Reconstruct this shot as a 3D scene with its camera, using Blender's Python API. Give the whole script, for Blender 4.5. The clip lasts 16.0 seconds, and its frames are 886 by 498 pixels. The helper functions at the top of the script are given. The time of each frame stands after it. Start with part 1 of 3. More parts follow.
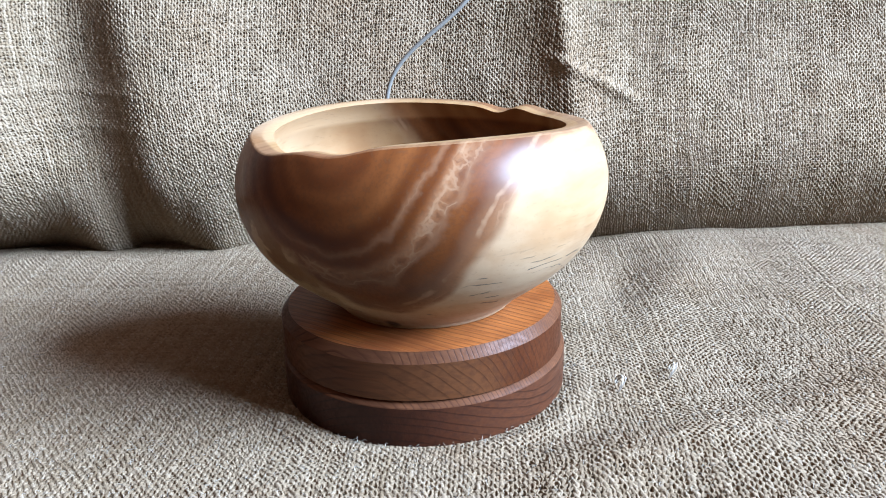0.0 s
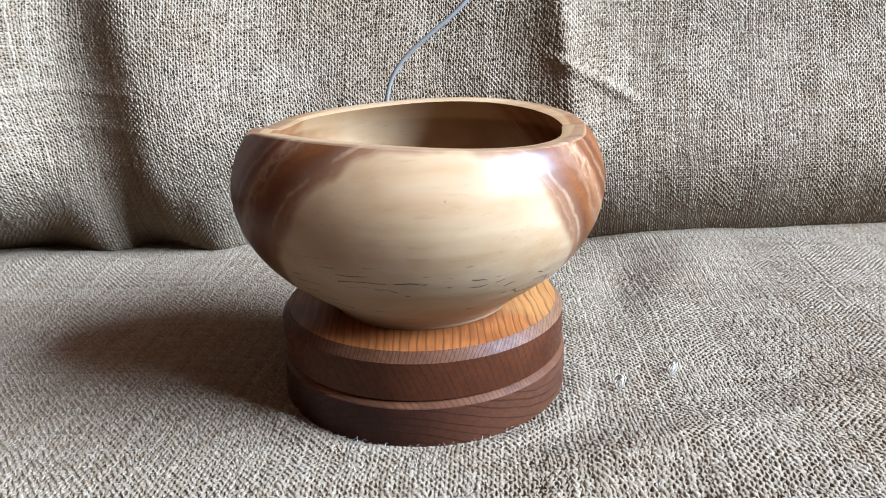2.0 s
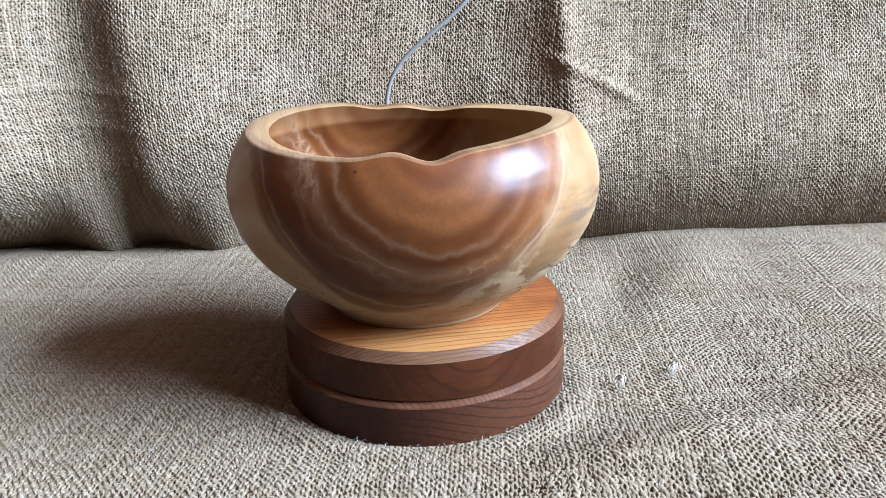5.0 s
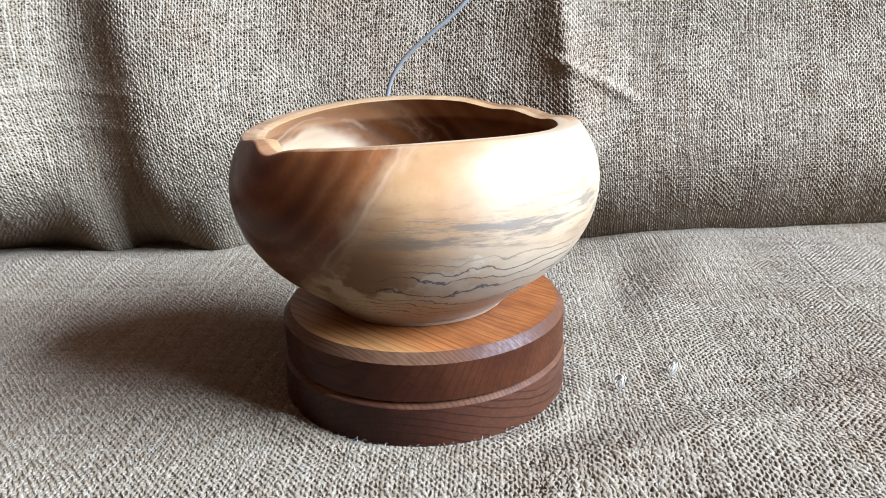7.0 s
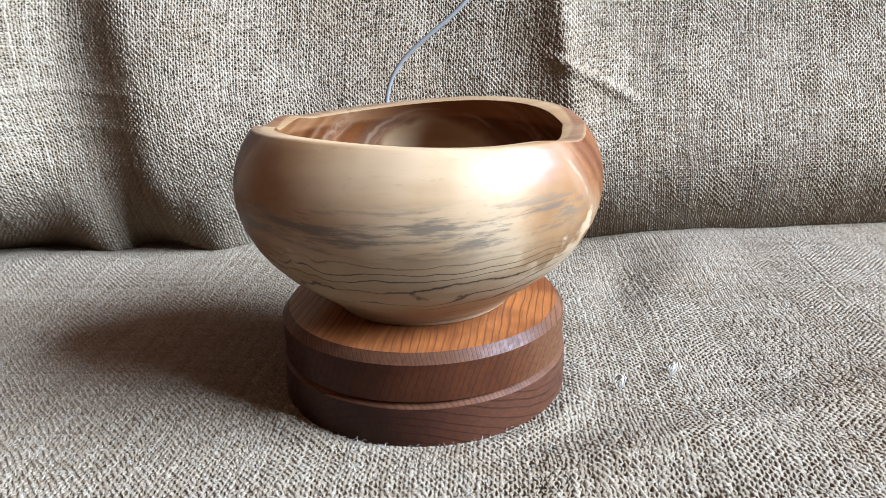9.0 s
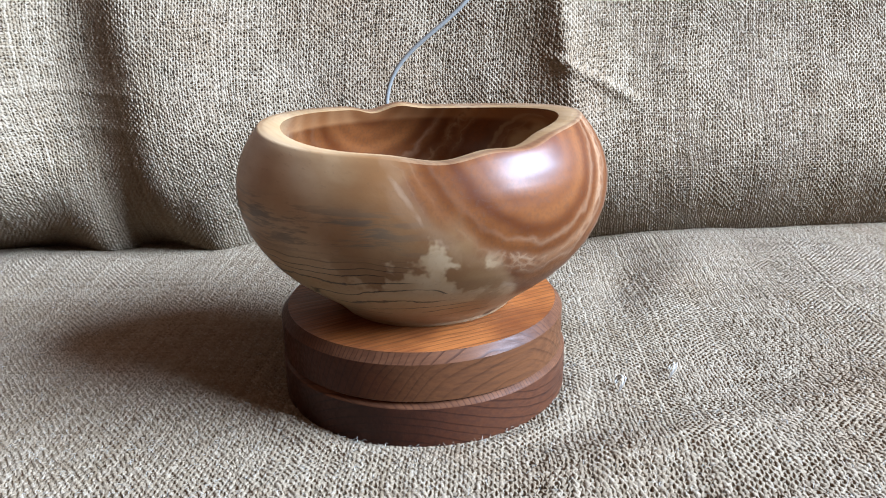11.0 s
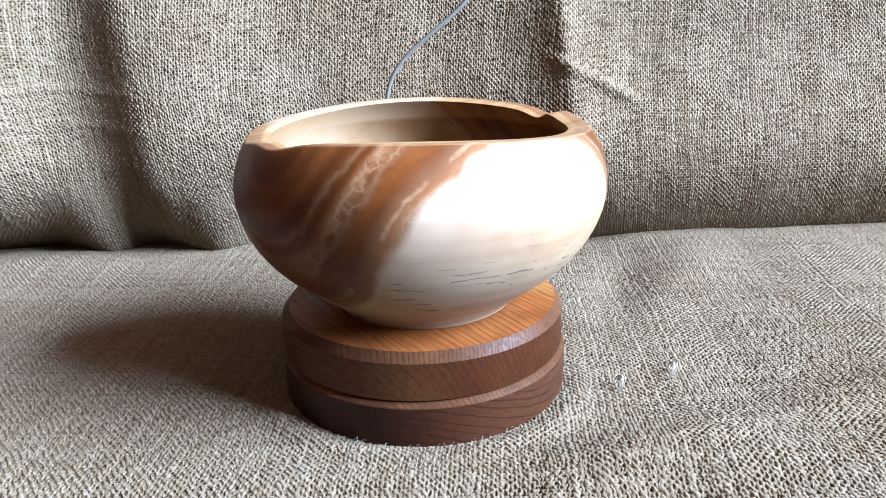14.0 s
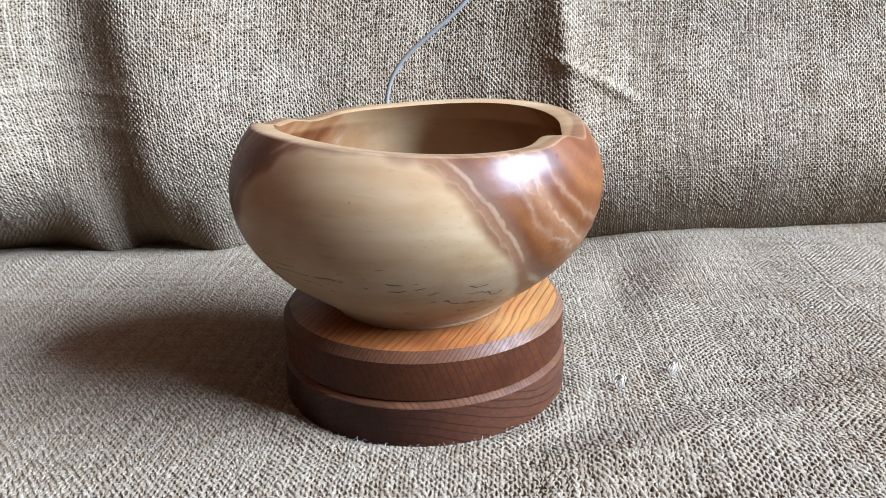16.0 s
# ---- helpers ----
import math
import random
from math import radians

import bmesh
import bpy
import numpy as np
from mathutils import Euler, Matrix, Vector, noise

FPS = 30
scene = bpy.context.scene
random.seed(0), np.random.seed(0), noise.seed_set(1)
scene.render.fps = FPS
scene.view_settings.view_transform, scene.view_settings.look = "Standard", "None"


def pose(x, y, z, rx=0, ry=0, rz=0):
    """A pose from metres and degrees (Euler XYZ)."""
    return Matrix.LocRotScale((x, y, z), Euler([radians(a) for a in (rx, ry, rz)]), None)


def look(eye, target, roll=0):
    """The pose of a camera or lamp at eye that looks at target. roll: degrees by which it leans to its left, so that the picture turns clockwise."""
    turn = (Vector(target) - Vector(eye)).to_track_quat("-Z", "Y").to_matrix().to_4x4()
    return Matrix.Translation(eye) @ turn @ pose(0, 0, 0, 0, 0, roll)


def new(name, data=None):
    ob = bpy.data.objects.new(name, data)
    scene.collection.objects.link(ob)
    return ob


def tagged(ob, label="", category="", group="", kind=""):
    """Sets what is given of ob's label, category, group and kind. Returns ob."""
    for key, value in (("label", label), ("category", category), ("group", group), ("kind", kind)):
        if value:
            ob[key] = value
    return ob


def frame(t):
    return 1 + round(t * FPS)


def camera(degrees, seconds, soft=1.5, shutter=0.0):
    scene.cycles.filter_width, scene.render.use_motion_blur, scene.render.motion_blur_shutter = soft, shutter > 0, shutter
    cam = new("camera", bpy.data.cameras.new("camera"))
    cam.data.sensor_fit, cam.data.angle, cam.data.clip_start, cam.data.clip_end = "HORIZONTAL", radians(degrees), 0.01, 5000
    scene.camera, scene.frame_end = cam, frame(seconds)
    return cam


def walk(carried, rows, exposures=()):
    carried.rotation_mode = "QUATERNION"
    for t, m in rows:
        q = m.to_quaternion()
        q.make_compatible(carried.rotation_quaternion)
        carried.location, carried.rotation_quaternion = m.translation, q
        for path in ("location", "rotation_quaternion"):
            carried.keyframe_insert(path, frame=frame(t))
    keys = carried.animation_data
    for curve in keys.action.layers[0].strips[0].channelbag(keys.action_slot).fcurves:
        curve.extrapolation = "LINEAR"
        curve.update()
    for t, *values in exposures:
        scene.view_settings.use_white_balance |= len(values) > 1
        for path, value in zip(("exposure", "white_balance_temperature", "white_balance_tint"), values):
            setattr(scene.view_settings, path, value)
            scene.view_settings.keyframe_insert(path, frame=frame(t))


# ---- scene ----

cam = camera(62.27, 16.0, soft=0.95)
EYE = pose(0, -0.36, 0.1914, 90 - 18.607, 0, -1.778) @ pose(0, 0, 0, 0, 0, -1.527)
walk(cam, [(0.0, EYE), (16.0, EYE)], [(0.0, 0.0, 6500, 10), (16.0, 0.0, 6500, 10)])

# ---- light: daylight through the one window beside the table ----
ROOM = (-1.8, 2.80, -3.1, 0.55, -0.75, 3.25)      # x0 x1 y0 y1 z0 z1
WIN = (-2.10, 0.02, 1.24, 2.92)                   # y0 y1 z0 z1, in the wall at x1
world = bpy.data.worlds.new("world")
scene.world = world
world.use_nodes = True
sky = world.node_tree.nodes.new("ShaderNodeTexSky")
sky.sky_type, sky.sun_disc = "NISHITA", False
sky.sun_elevation, sky.sun_rotation = radians(40), radians(200)
world.node_tree.links.new(sky.outputs[0], world.node_tree.nodes["Background"].inputs[0])
world.node_tree.nodes["Background"].inputs[1].default_value = 0.1

lamp = bpy.data.lights.new("window_daylight", "AREA")
lamp.shape, lamp.size, lamp.size_y = "RECTANGLE", WIN[1] - WIN[0], WIN[3] - WIN[2]
lamp.energy, lamp.color = 1495.0, (0.74, 1.0, 1.45)
daylight = new("window_daylight", lamp)
daylight.matrix_world = look((ROOM[1] + 0.02, (WIN[0] + WIN[1]) / 2, (WIN[2] + WIN[3]) / 2),
                             (-1.0, (WIN[0] + WIN[1]) / 2, (WIN[2] + WIN[3]) / 2))


# ---- materials ----
class Graph:
    """Short hand for a node material."""

    def __init__(self, name):
        self.m = bpy.data.materials.new(name)
        self.m.use_nodes = True
        self.t = self.m.node_tree
        self.bsdf = self.t.nodes["Principled BSDF"]

    def put(self, socket, v):
        if isinstance(v, bpy.types.NodeSocket):
            self.t.links.new(v, socket)
        else:
            socket.default_value = v

    def math(self, op, a, b=0.0, c=0.0, clamp=False):
        n = self.t.nodes.new("ShaderNodeMath")
        n.operation, n.use_clamp = op, clamp
        for k, v in enumerate((a, b, c)):
            self.put(n.inputs[k], v)
        return n.outputs[0]

    def vmath(self, op, a, b=(0, 0, 0)):
        n = self.t.nodes.new("ShaderNodeVectorMath")
        n.operation = op
        self.put(n.inputs[0], a)
        self.put(n.inputs[1], b)
        return n.outputs[0]

    def split(self, v):
        n = self.t.nodes.new("ShaderNodeSeparateXYZ")
        self.put(n.inputs[0], v)
        return n.outputs

    def join(self, x, y, z):
        n = self.t.nodes.new("ShaderNodeCombineXYZ")
        for k, v in enumerate((x, y, z)):
            self.put(n.inputs[k], v)
        return n.outputs[0]

    def noise(self, v, scale, detail=3.0, rough=0.55, colour=False):
        n = self.t.nodes.new("ShaderNodeTexNoise")
        self.put(n.inputs["Vector"], v)
        n.inputs["Scale"].default_value, n.inputs["Detail"].default_value, n.inputs["Roughness"].default_value = scale, detail, rough
        return n.outputs["Color" if colour else "Fac"]

    def ramp(self, f, lo, hi, a=0.0, b=1.0, smooth=True):
        n = self.t.nodes.new("ShaderNodeMapRange")
        n.interpolation_type = "SMOOTHSTEP" if smooth else "LINEAR"
        for k, v in enumerate((f, lo, hi, a, b)):
            self.put(n.inputs[k], v)
        return n.outputs[0]

    def mix(self, f, a, b, kind="MIX"):
        n = self.t.nodes.new("ShaderNodeMix")
        n.data_type, n.blend_type = "RGBA", kind
        self.put(n.inputs["Factor"], f)
        self.put(n.inputs[6], a)
        self.put(n.inputs[7], b)
        return n.outputs[2]

    def bump(self, h, dist, strength=1.0):
        n = self.t.nodes.new("ShaderNodeBump")
        n.inputs["Strength"].default_value, n.inputs["Distance"].default_value = strength, dist
        self.put(n.inputs["Height"], h)
        self.put(self.bsdf.inputs["Normal"], n.outputs[0])

    def coord(self, which="Object"):
        return self.t.nodes.new("ShaderNodeTexCoord").outputs[which]

    def fibre_sheen(self, colour, fibre, amount, rough, stretch):
        """The silky shine of polished wood: light sent back by the fibres, which all run one way through the block."""
        turn = self.t.nodes.new("ShaderNodeVectorTransform")
        turn.vector_type, turn.convert_from, turn.convert_to = "VECTOR", "OBJECT", "WORLD"
        turn.inputs[0].default_value = fibre
        f = self.vmath("NORMALIZE", turn.outputs[0])
        n = self.t.nodes.new("ShaderNodeNewGeometry").outputs["Normal"]
        dot = self.t.nodes.new("ShaderNodeVectorMath")
        dot.operation = "DOT_PRODUCT"
        self.put(dot.inputs[0], n)
        self.put(dot.inputs[1], f)
        k = self.math("MULTIPLY", dot.outputs["Value"], 0.85)
        tilted = self.vmath("NORMALIZE", self.vmath("SUBTRACT", n, self.vmath("MULTIPLY", f, self.join(k, k, k))))
        gloss = self.t.nodes.new("ShaderNodeBsdfAnisotropic")
        gloss.inputs["Roughness"].default_value, gloss.inputs["Anisotropy"].default_value = rough, stretch
        across = self.ramp(self.math("ABSOLUTE", dot.outputs["Value"]), 0.92, 0.55)
        self.put(gloss.inputs["Color"], self.mix(1.0, colour, self.join(across, across, across), "MULTIPLY"))
        self.put(gloss.inputs["Normal"], tilted)
        self.put(gloss.inputs["Tangent"], f)
        both = self.t.nodes.new("ShaderNodeMixShader")
        both.inputs[0].default_value = amount
        self.put(both.inputs[1], self.bsdf.outputs[0])
        self.put(both.inputs[2], gloss.outputs[0])
        self.put(self.t.nodes["Material Output"].inputs["Surface"], both.outputs[0])

    def finish(self, colour, rough, spec=0.5):
        self.put(self.bsdf.inputs["Base Color"], colour)
        self.put(self.bsdf.inputs["Roughness"], rough)
        self.put(self.bsdf.inputs["Specular IOR Level"], spec)
        return self.m


def rgb(r, g, b):
    return (r, g, b, 1.0)


def burlap(name, pitch_u, pitch_v, lean, warp, weft, stripe, jitter, swing, pale):
    """Plain-woven jute: single threads over and under, slubs, uneven spacing, gaps between the threads painted dark. UV
    in metres.
    """
    g = Graph(name)
    uv = g.coord("UV")
    wob = g.noise(uv, 40.0, 3.0, 0.6, colour=True)
    wob2 = g.noise(uv, 330.0, 2.0, 0.6, colour=True)
    x, y, _ = g.split(uv)
    wx, wy, _ = g.split(wob)
    vx, vy, _ = g.split(wob2)
    # one value for each thread, changing slowly along it
    line_u = g.noise(g.join(g.math("MULTIPLY", x, 1.0 / pitch_u), g.math("MULTIPLY", y, 16.0), 0.0), 1.0, 1.0)
    line_v = g.noise(g.join(g.math("MULTIPLY", x, 16.0), g.math("MULTIPLY", y, 1.0 / pitch_v), 7.0), 1.0, 1.0)

    def along(c, w1, w2, line, pitch):
        a = g.math("DIVIDE", c, pitch)
        a = g.math("MULTIPLY_ADD", g.math("SUBTRACT", w1, 0.5), 2.6, a)
        a = g.math("MULTIPLY_ADD", g.math("SUBTRACT", w2, 0.5), jitter, a)
        return g.math("MULTIPLY_ADD", g.math("SUBTRACT", line, 0.5), 0.5, a)

    u = along(g.math("MULTIPLY_ADD", y, lean, x), wx, vx, line_u, pitch_u)
    v = along(y, wy, vy, line_v, pitch_v)

    def across(c):
        d = g.math("SUBTRACT", g.math("MULTIPLY", g.math("FRACT", c), 2.0), 1.0)
        return g.math("SQRT", g.math("SUBTRACT", 1.0, g.math("MULTIPLY", d, d)))

    iu, iv = g.math("FLOOR", u), g.math("FLOOR", v)
    over_u = g.math("SINE", g.math("MULTIPLY", g.math("ADD", v, iu), math.pi))
    over_v = g.math("SINE", g.math("MULTIPLY", g.math("ADD", g.math("ADD", u, iv), 1.0), math.pi))
    hu = g.math("MULTIPLY_ADD", over_u, 0.50, g.math("MULTIPLY", across(u), g.ramp(line_u, 0.2, 0.7, warp - 0.15, warp + 0.15)))
    hv = g.math("MULTIPLY_ADD", over_v, swing, g.math("MULTIPLY", across(v), g.ramp(line_v, 0.2, 0.7, weft - 0.09, weft + 0.09)))
    h = g.math("MAXIMUM", hu, hv)
    fuzz = g.noise(uv, 1500.0, 3.0, 0.7)
    height = g.math("MULTIPLY_ADD", fuzz, 0.55, h)
    g.bump(height, 0.0020, 1.0)
    big = g.noise(uv, 9.0, 4.0, 0.6)
    tone = g.mix(g.ramp(big, 0.3, 0.7), rgb(0.335, 0.275, 0.205), rgb(0.40, 0.345, 0.270))
    tone = g.mix(g.math("MULTIPLY", g.ramp(line_u, 0.48, 0.75), 0.6 * stripe), tone, rgb(0.54, 0.47, 0.38))
    tone = g.mix(g.math("MULTIPLY", g.ramp(line_v, 0.52, 0.75), 0.5 * stripe), tone, rgb(0.53, 0.46, 0.37))
    tone = g.mix(g.math("MULTIPLY", g.ramp(line_v, 0.42, 0.25), 0.5 * stripe), tone, rgb(0.22, 0.165, 0.11))
    tone = g.mix(g.math("MULTIPLY", g.ramp(fuzz, 0.45, 0.72), 0.55), tone, rgb(0.57, 0.50, 0.41))
    tone = g.mix(g.math("MULTIPLY", g.ramp(fuzz, 0.47, 0.28), 0.55), tone, rgb(0.14, 0.098, 0.062))
    # shade between threads, painted near black where the weave lies low
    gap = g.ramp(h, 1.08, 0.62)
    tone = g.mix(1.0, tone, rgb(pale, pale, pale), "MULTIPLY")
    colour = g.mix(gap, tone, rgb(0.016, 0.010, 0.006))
    return g.finish(colour, 0.92, 0.12)


def jute_thread(name, bright):
    """Twisted jute yarn: each thread its own tone, paler and darker along its length, fuzzy."""
    g = Graph(name)
    p = g.coord()
    own = g.t.nodes.new("ShaderNodeNewGeometry").outputs["Random Per Island"]
    mid = g.noise(p, 70.0, 3.0, 0.6)
    spot = g.noise(p, 420.0, 2.0, 0.6)
    fuzz = g.noise(p, 2200.0, 3.0, 0.7)
    big = g.noise(p, 8.0, 3.0, 0.6)
    tone = g.mix(g.ramp(own, 0.0, 1.0, smooth=False), rgb(0.345, 0.250, 0.150), rgb(0.585, 0.465, 0.318))
    tone = g.mix(g.math("MULTIPLY", g.ramp(big, 0.3, 0.7), 0.35), tone, rgb(0.53, 0.43, 0.310))
    tone = g.mix(g.math("MULTIPLY", g.ramp(mid, 0.52, 0.75), 0.35), tone, rgb(0.66, 0.55, 0.39))
    tone = g.mix(g.math("MULTIPLY", g.ramp(g.noise(p, 6.5, 4.0, 0.62), 0.52, 0.70), 0.36), tone, rgb(0.36, 0.225, 0.120))
    tone = g.mix(g.math("MULTIPLY", g.ramp(spot, 0.47, 0.30), 0.36), tone, rgb(0.17, 0.12, 0.075))
    tone = g.mix(g.math("MULTIPLY", g.ramp(spot, 0.52, 0.72), 0.60), tone, rgb(0.69, 0.59, 0.45))
    tone = g.mix(g.math("MULTIPLY", g.ramp(fuzz, 0.48, 0.30), 0.45), tone, rgb(0.16, 0.115, 0.072))
    tone = g.mix(1.0, tone, rgb(bright * 1.06, bright, bright * 0.95), "MULTIPLY")
    g.bump(fuzz, 0.0004, 0.8)
    return g.finish(tone, 0.9, 0.12)


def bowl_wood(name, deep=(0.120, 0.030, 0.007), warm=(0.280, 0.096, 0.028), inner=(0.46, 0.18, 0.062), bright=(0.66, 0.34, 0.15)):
    """One block of wood turned across the log: red heart round a level pith near the rim, pale sapwood, dark spalting lines."""
    g = Graph(name)
    p = g.coord()
    a = radians(PITH)

    def axes(v):
        x, y, z = g.split(v)
        s = g.math("ADD", g.math("MULTIPLY", x, -math.sin(a)), g.math("MULTIPLY", y, math.cos(a)))
        l = g.math("ADD", g.math("MULTIPLY", x, math.cos(a)), g.math("MULTIPLY", y, math.sin(a)))
        return l, s, z

    n1 = g.noise(p, 13.0, 3.0, 0.5, colour=True)
    warp = g.vmath("MULTIPLY", g.vmath("SUBTRACT", n1, (0.5, 0.5, 0.5)), (0.013, 0.013, 0.012))
    l0, s0, z0 = axes(p)
    l, s, z = axes(g.vmath("ADD", p, warp))
    sp, zz = g.math("ADD", s, 0.006), g.math("SUBTRACT", z, 0.094)
    side = g.ramp(s0, -0.03, 0.03)
    zz = g.math("MULTIPLY", zz, g.math("MULTIPLY_ADD", side, 0.10, 0.90))
    r = g.math("SQRT", g.math("ADD", g.math("MULTIPLY", sp, sp), g.math("MULTIPLY", zz, zz)))

    def grain(kl, kt, detail, rough=0.6, kz=None):
        return g.noise(g.join(g.math("MULTIPLY", l, kl), g.math("MULTIPLY", s, kt), g.math("MULTIPLY", z, kz or kt)), 1.0, detail, rough)

    streak = grain(5.0, 55.0, 4.0)
    fine = grain(30.0, 700.0, 3.0)
    cloud = g.noise(p, 26.0, 3.0, 0.55)
    # sapwood, with grey smudges on the spalted side
    sap = g.mix(g.ramp(streak, 0.3, 0.7), rgb(0.600, 0.375, 0.190), rgb(0.710, 0.500, 0.300))
    sap = g.mix(g.math("MULTIPLY", g.ramp(cloud, 0.5, 0.75), 0.5), sap, rgb(0.45, 0.270, 0.140))
    smudge = g.ramp(grain(24.0, 24.0, 5.0, 0.72, 250.0), 0.465, 0.60)
    smudge = g.math("MULTIPLY", g.math("MULTIPLY", smudge, g.ramp(s0, 0.030, 0.065)), g.math("MULTIPLY", g.ramp(z0, 0.042, 0.056), g.ramp(z0, 0.074, 0.064)))
    px, py, pz = g.split(p)
    wide = g.math("SQRT", g.math("ADD", g.math("MULTIPLY", px, px), g.math("MULTIPLY", py, py)))
    smudge = g.math("MULTIPLY", smudge, g.ramp(wide, 0.0825, 0.0850))
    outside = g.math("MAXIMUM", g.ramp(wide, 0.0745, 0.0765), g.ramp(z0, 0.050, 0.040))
    # heart, with soft growth rings
    wave = g.math("SINE", g.math("MULTIPLY_ADD", streak, 5.0, g.math("MULTIPLY", r, 620.0)))
    slow = g.math("SINE", g.math("MULTIPLY_ADD", cloud, 5.0, g.math("MULTIPLY", r, 230.0)))
    tone = g.math("MULTIPLY_ADD", wave, 0.20, g.math("MULTIPLY_ADD", slow, 0.25, 0.5), clamp=True)
    heart = g.mix(tone, rgb(*deep), rgb(*warm))
    heart = g.mix(g.math("MULTIPLY", g.ramp(r, 0.035, 0.0), 0.45), heart, rgb(0.26, 0.078, 0.026))
    heart = g.mix(g.math("MULTIPLY", g.ramp(fine, 0.42, 0.7), 0.30), heart, rgb(0.085, 0.030, 0.015))
    # inside wall: warm bounced light painted into the heart's colour
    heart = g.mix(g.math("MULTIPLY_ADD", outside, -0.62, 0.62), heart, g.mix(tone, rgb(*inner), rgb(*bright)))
    # the heart's edge: crisp on one side, smoky on the other
    smoke = g.math("MULTIPLY", g.math("SUBTRACT", cloud, 0.5), g.ramp(s0, -0.03, 0.03, 0.010, 0.045))
    rr = g.math("ADD", r, smoke)
    pos = side
    limit = g.math("MULTIPLY_ADD", pos, g.ramp(l0, -0.09, 0.09, -0.0180, -0.0130, smooth=False), g.math("MULTIPLY_ADD", l0, 0.005, 0.0717))
    soft = g.math("MULTIPLY_ADD", pos, 0.003, 0.002)
    # sapwood stained brown next to the heart, on the smoky side of one end
    jag = g.noise(p, 36.0, 4.0, 0.62)
    low = g.math("MULTIPLY_ADD", g.math("SUBTRACT", jag, 0.5), 0.11, z0)
    stain = g.math("MULTIPLY", g.math("MULTIPLY", pos, g.ramp(l0, -0.044, -0.066)), g.ramp(low, 0.036, 0.043))
    stain = g.math("MULTIPLY", stain, g.ramp(rr, g.math("ADD", limit, 0.080), g.math("ADD", limit, 0.050)))
    stain = g.math("MULTIPLY", stain, outside)
    sap = g.mix(g.math("MULTIPLY", stain, 0.88), sap, g.mix(g.ramp(cloud, 0.4, 0.65), rgb(0.25, 0.098, 0.032), rgb(0.170, 0.062, 0.020)))
    # a tan margin beside the heart at the other end
    margin = g.math("MULTIPLY", g.math("MULTIPLY", pos, g.ramp(l0, -0.03, 0.02)), g.ramp(rr, g.math("ADD", limit, 0.050), g.math("ADD", limit, 0.012)))
    margin = g.math("MULTIPLY", margin, g.math("MULTIPLY", outside, g.ramp(low, 0.032, 0.037)))
    sap = g.mix(g.math("MULTIPLY", margin, 0.80), sap, rgb(0.29, 0.150, 0.070))
    # all the sapwood is tanned in the upper half, with a ragged lower edge
    tan = g.math("MULTIPLY", g.math("MULTIPLY", g.ramp(low, 0.022, 0.058), outside), g.ramp(cloud, 0.30, 0.62, 0.20, 0.44))
    sap = g.mix(tan, sap, g.mix(g.ramp(streak, 0.35, 0.65), rgb(0.45, 0.215, 0.080), rgb(0.55, 0.315, 0.135)))
    sap = g.mix(g.math("MULTIPLY", smudge, 0.74), sap, rgb(0.150, 0.122, 0.088))
    # inside sapwood painted more orange, for the same bounced light
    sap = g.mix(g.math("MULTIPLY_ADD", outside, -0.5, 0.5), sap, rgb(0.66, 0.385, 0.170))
    # jagged brown blots that run down into the sapwood
    blot = g.math("MULTIPLY", g.math("MULTIPLY", g.ramp(jag, 0.475, 0.525), g.ramp(z0, 0.060, 0.046)), g.math("MULTIPLY", pos, g.ramp(rr, g.math("ADD", limit, 0.026), g.math("ADD", limit, 0.012))))
    sap = g.mix(g.math("MULTIPLY", blot, 0.65), sap, rgb(0.26, 0.118, 0.045))
    wood = g.mix(g.ramp(rr, g.math("SUBTRACT", limit, soft), g.math("ADD", limit, soft)), heart, sap)
    # pale streaks that follow the rings, broken and branching
    brk = g.noise(p, 48.0, 3.0, 0.55)
    twig = g.noise(p, 120.0, 3.0, 0.6)
    inside = g.ramp(rr, g.math("ADD", limit, 0.008), g.math("ADD", limit, 0.003))
    for radius, width, amount, wild in ((0.0400, 0.0006, 0.28, 0.010), (0.0485, 0.0012, 0.50, 0.007), (0.0540, 0.0008, 0.45, 0.012), (0.0668, 0.0017, 0.66, 0.005), (0.0705, 0.0008, 0.40, 0.008)):
        off = g.math("MULTIPLY_ADD", g.math("SUBTRACT", twig, 0.5), wild * 0.5, g.math("MULTIPLY", g.math("SUBTRACT", brk, 0.5), wild))
        d = g.math("ABSOLUTE", g.math("SUBTRACT", g.math("ADD", g.math("MULTIPLY_ADD", pos, 0.0100 if radius > 0.06 else 0.0, r), off), radius))
        f = g.math("MULTIPLY", g.ramp(d, width, width * 0.1), g.math("MULTIPLY", g.ramp(brk, 0.38, 0.56, 0.20, 1.0), amount))
        halo = g.math("MULTIPLY", g.ramp(d, width * 4, 0.0), 0.22)
        wood = g.mix(g.math("MULTIPLY", g.math("MAXIMUM", f, halo), g.math("MULTIPLY", inside, 1.0 if radius > 0.06 else g.ramp(s0, 0.025, -0.010, 0.30, 1.0))), wood, rgb(0.52, 0.33, 0.20))
    # a lace of pale veins round brown islands, in a band between the rings
    lace = g.t.nodes.new("ShaderNodeTexVoronoi")
    lace.feature = "DISTANCE_TO_EDGE"
    lace.inputs["Scale"].default_value = 150.0
    knit = g.vmath("MULTIPLY", g.vmath("SUBTRACT", g.noise(p, 90.0, 3.0, 0.6, colour=True), (0.5, 0.5, 0.5)), (0.010, 0.010, 0.010))
    g.put(lace.inputs["Vector"], g.vmath("ADD", p, knit))
    vein = g.ramp(lace.outputs["Distance"], 0.13, 0.01)
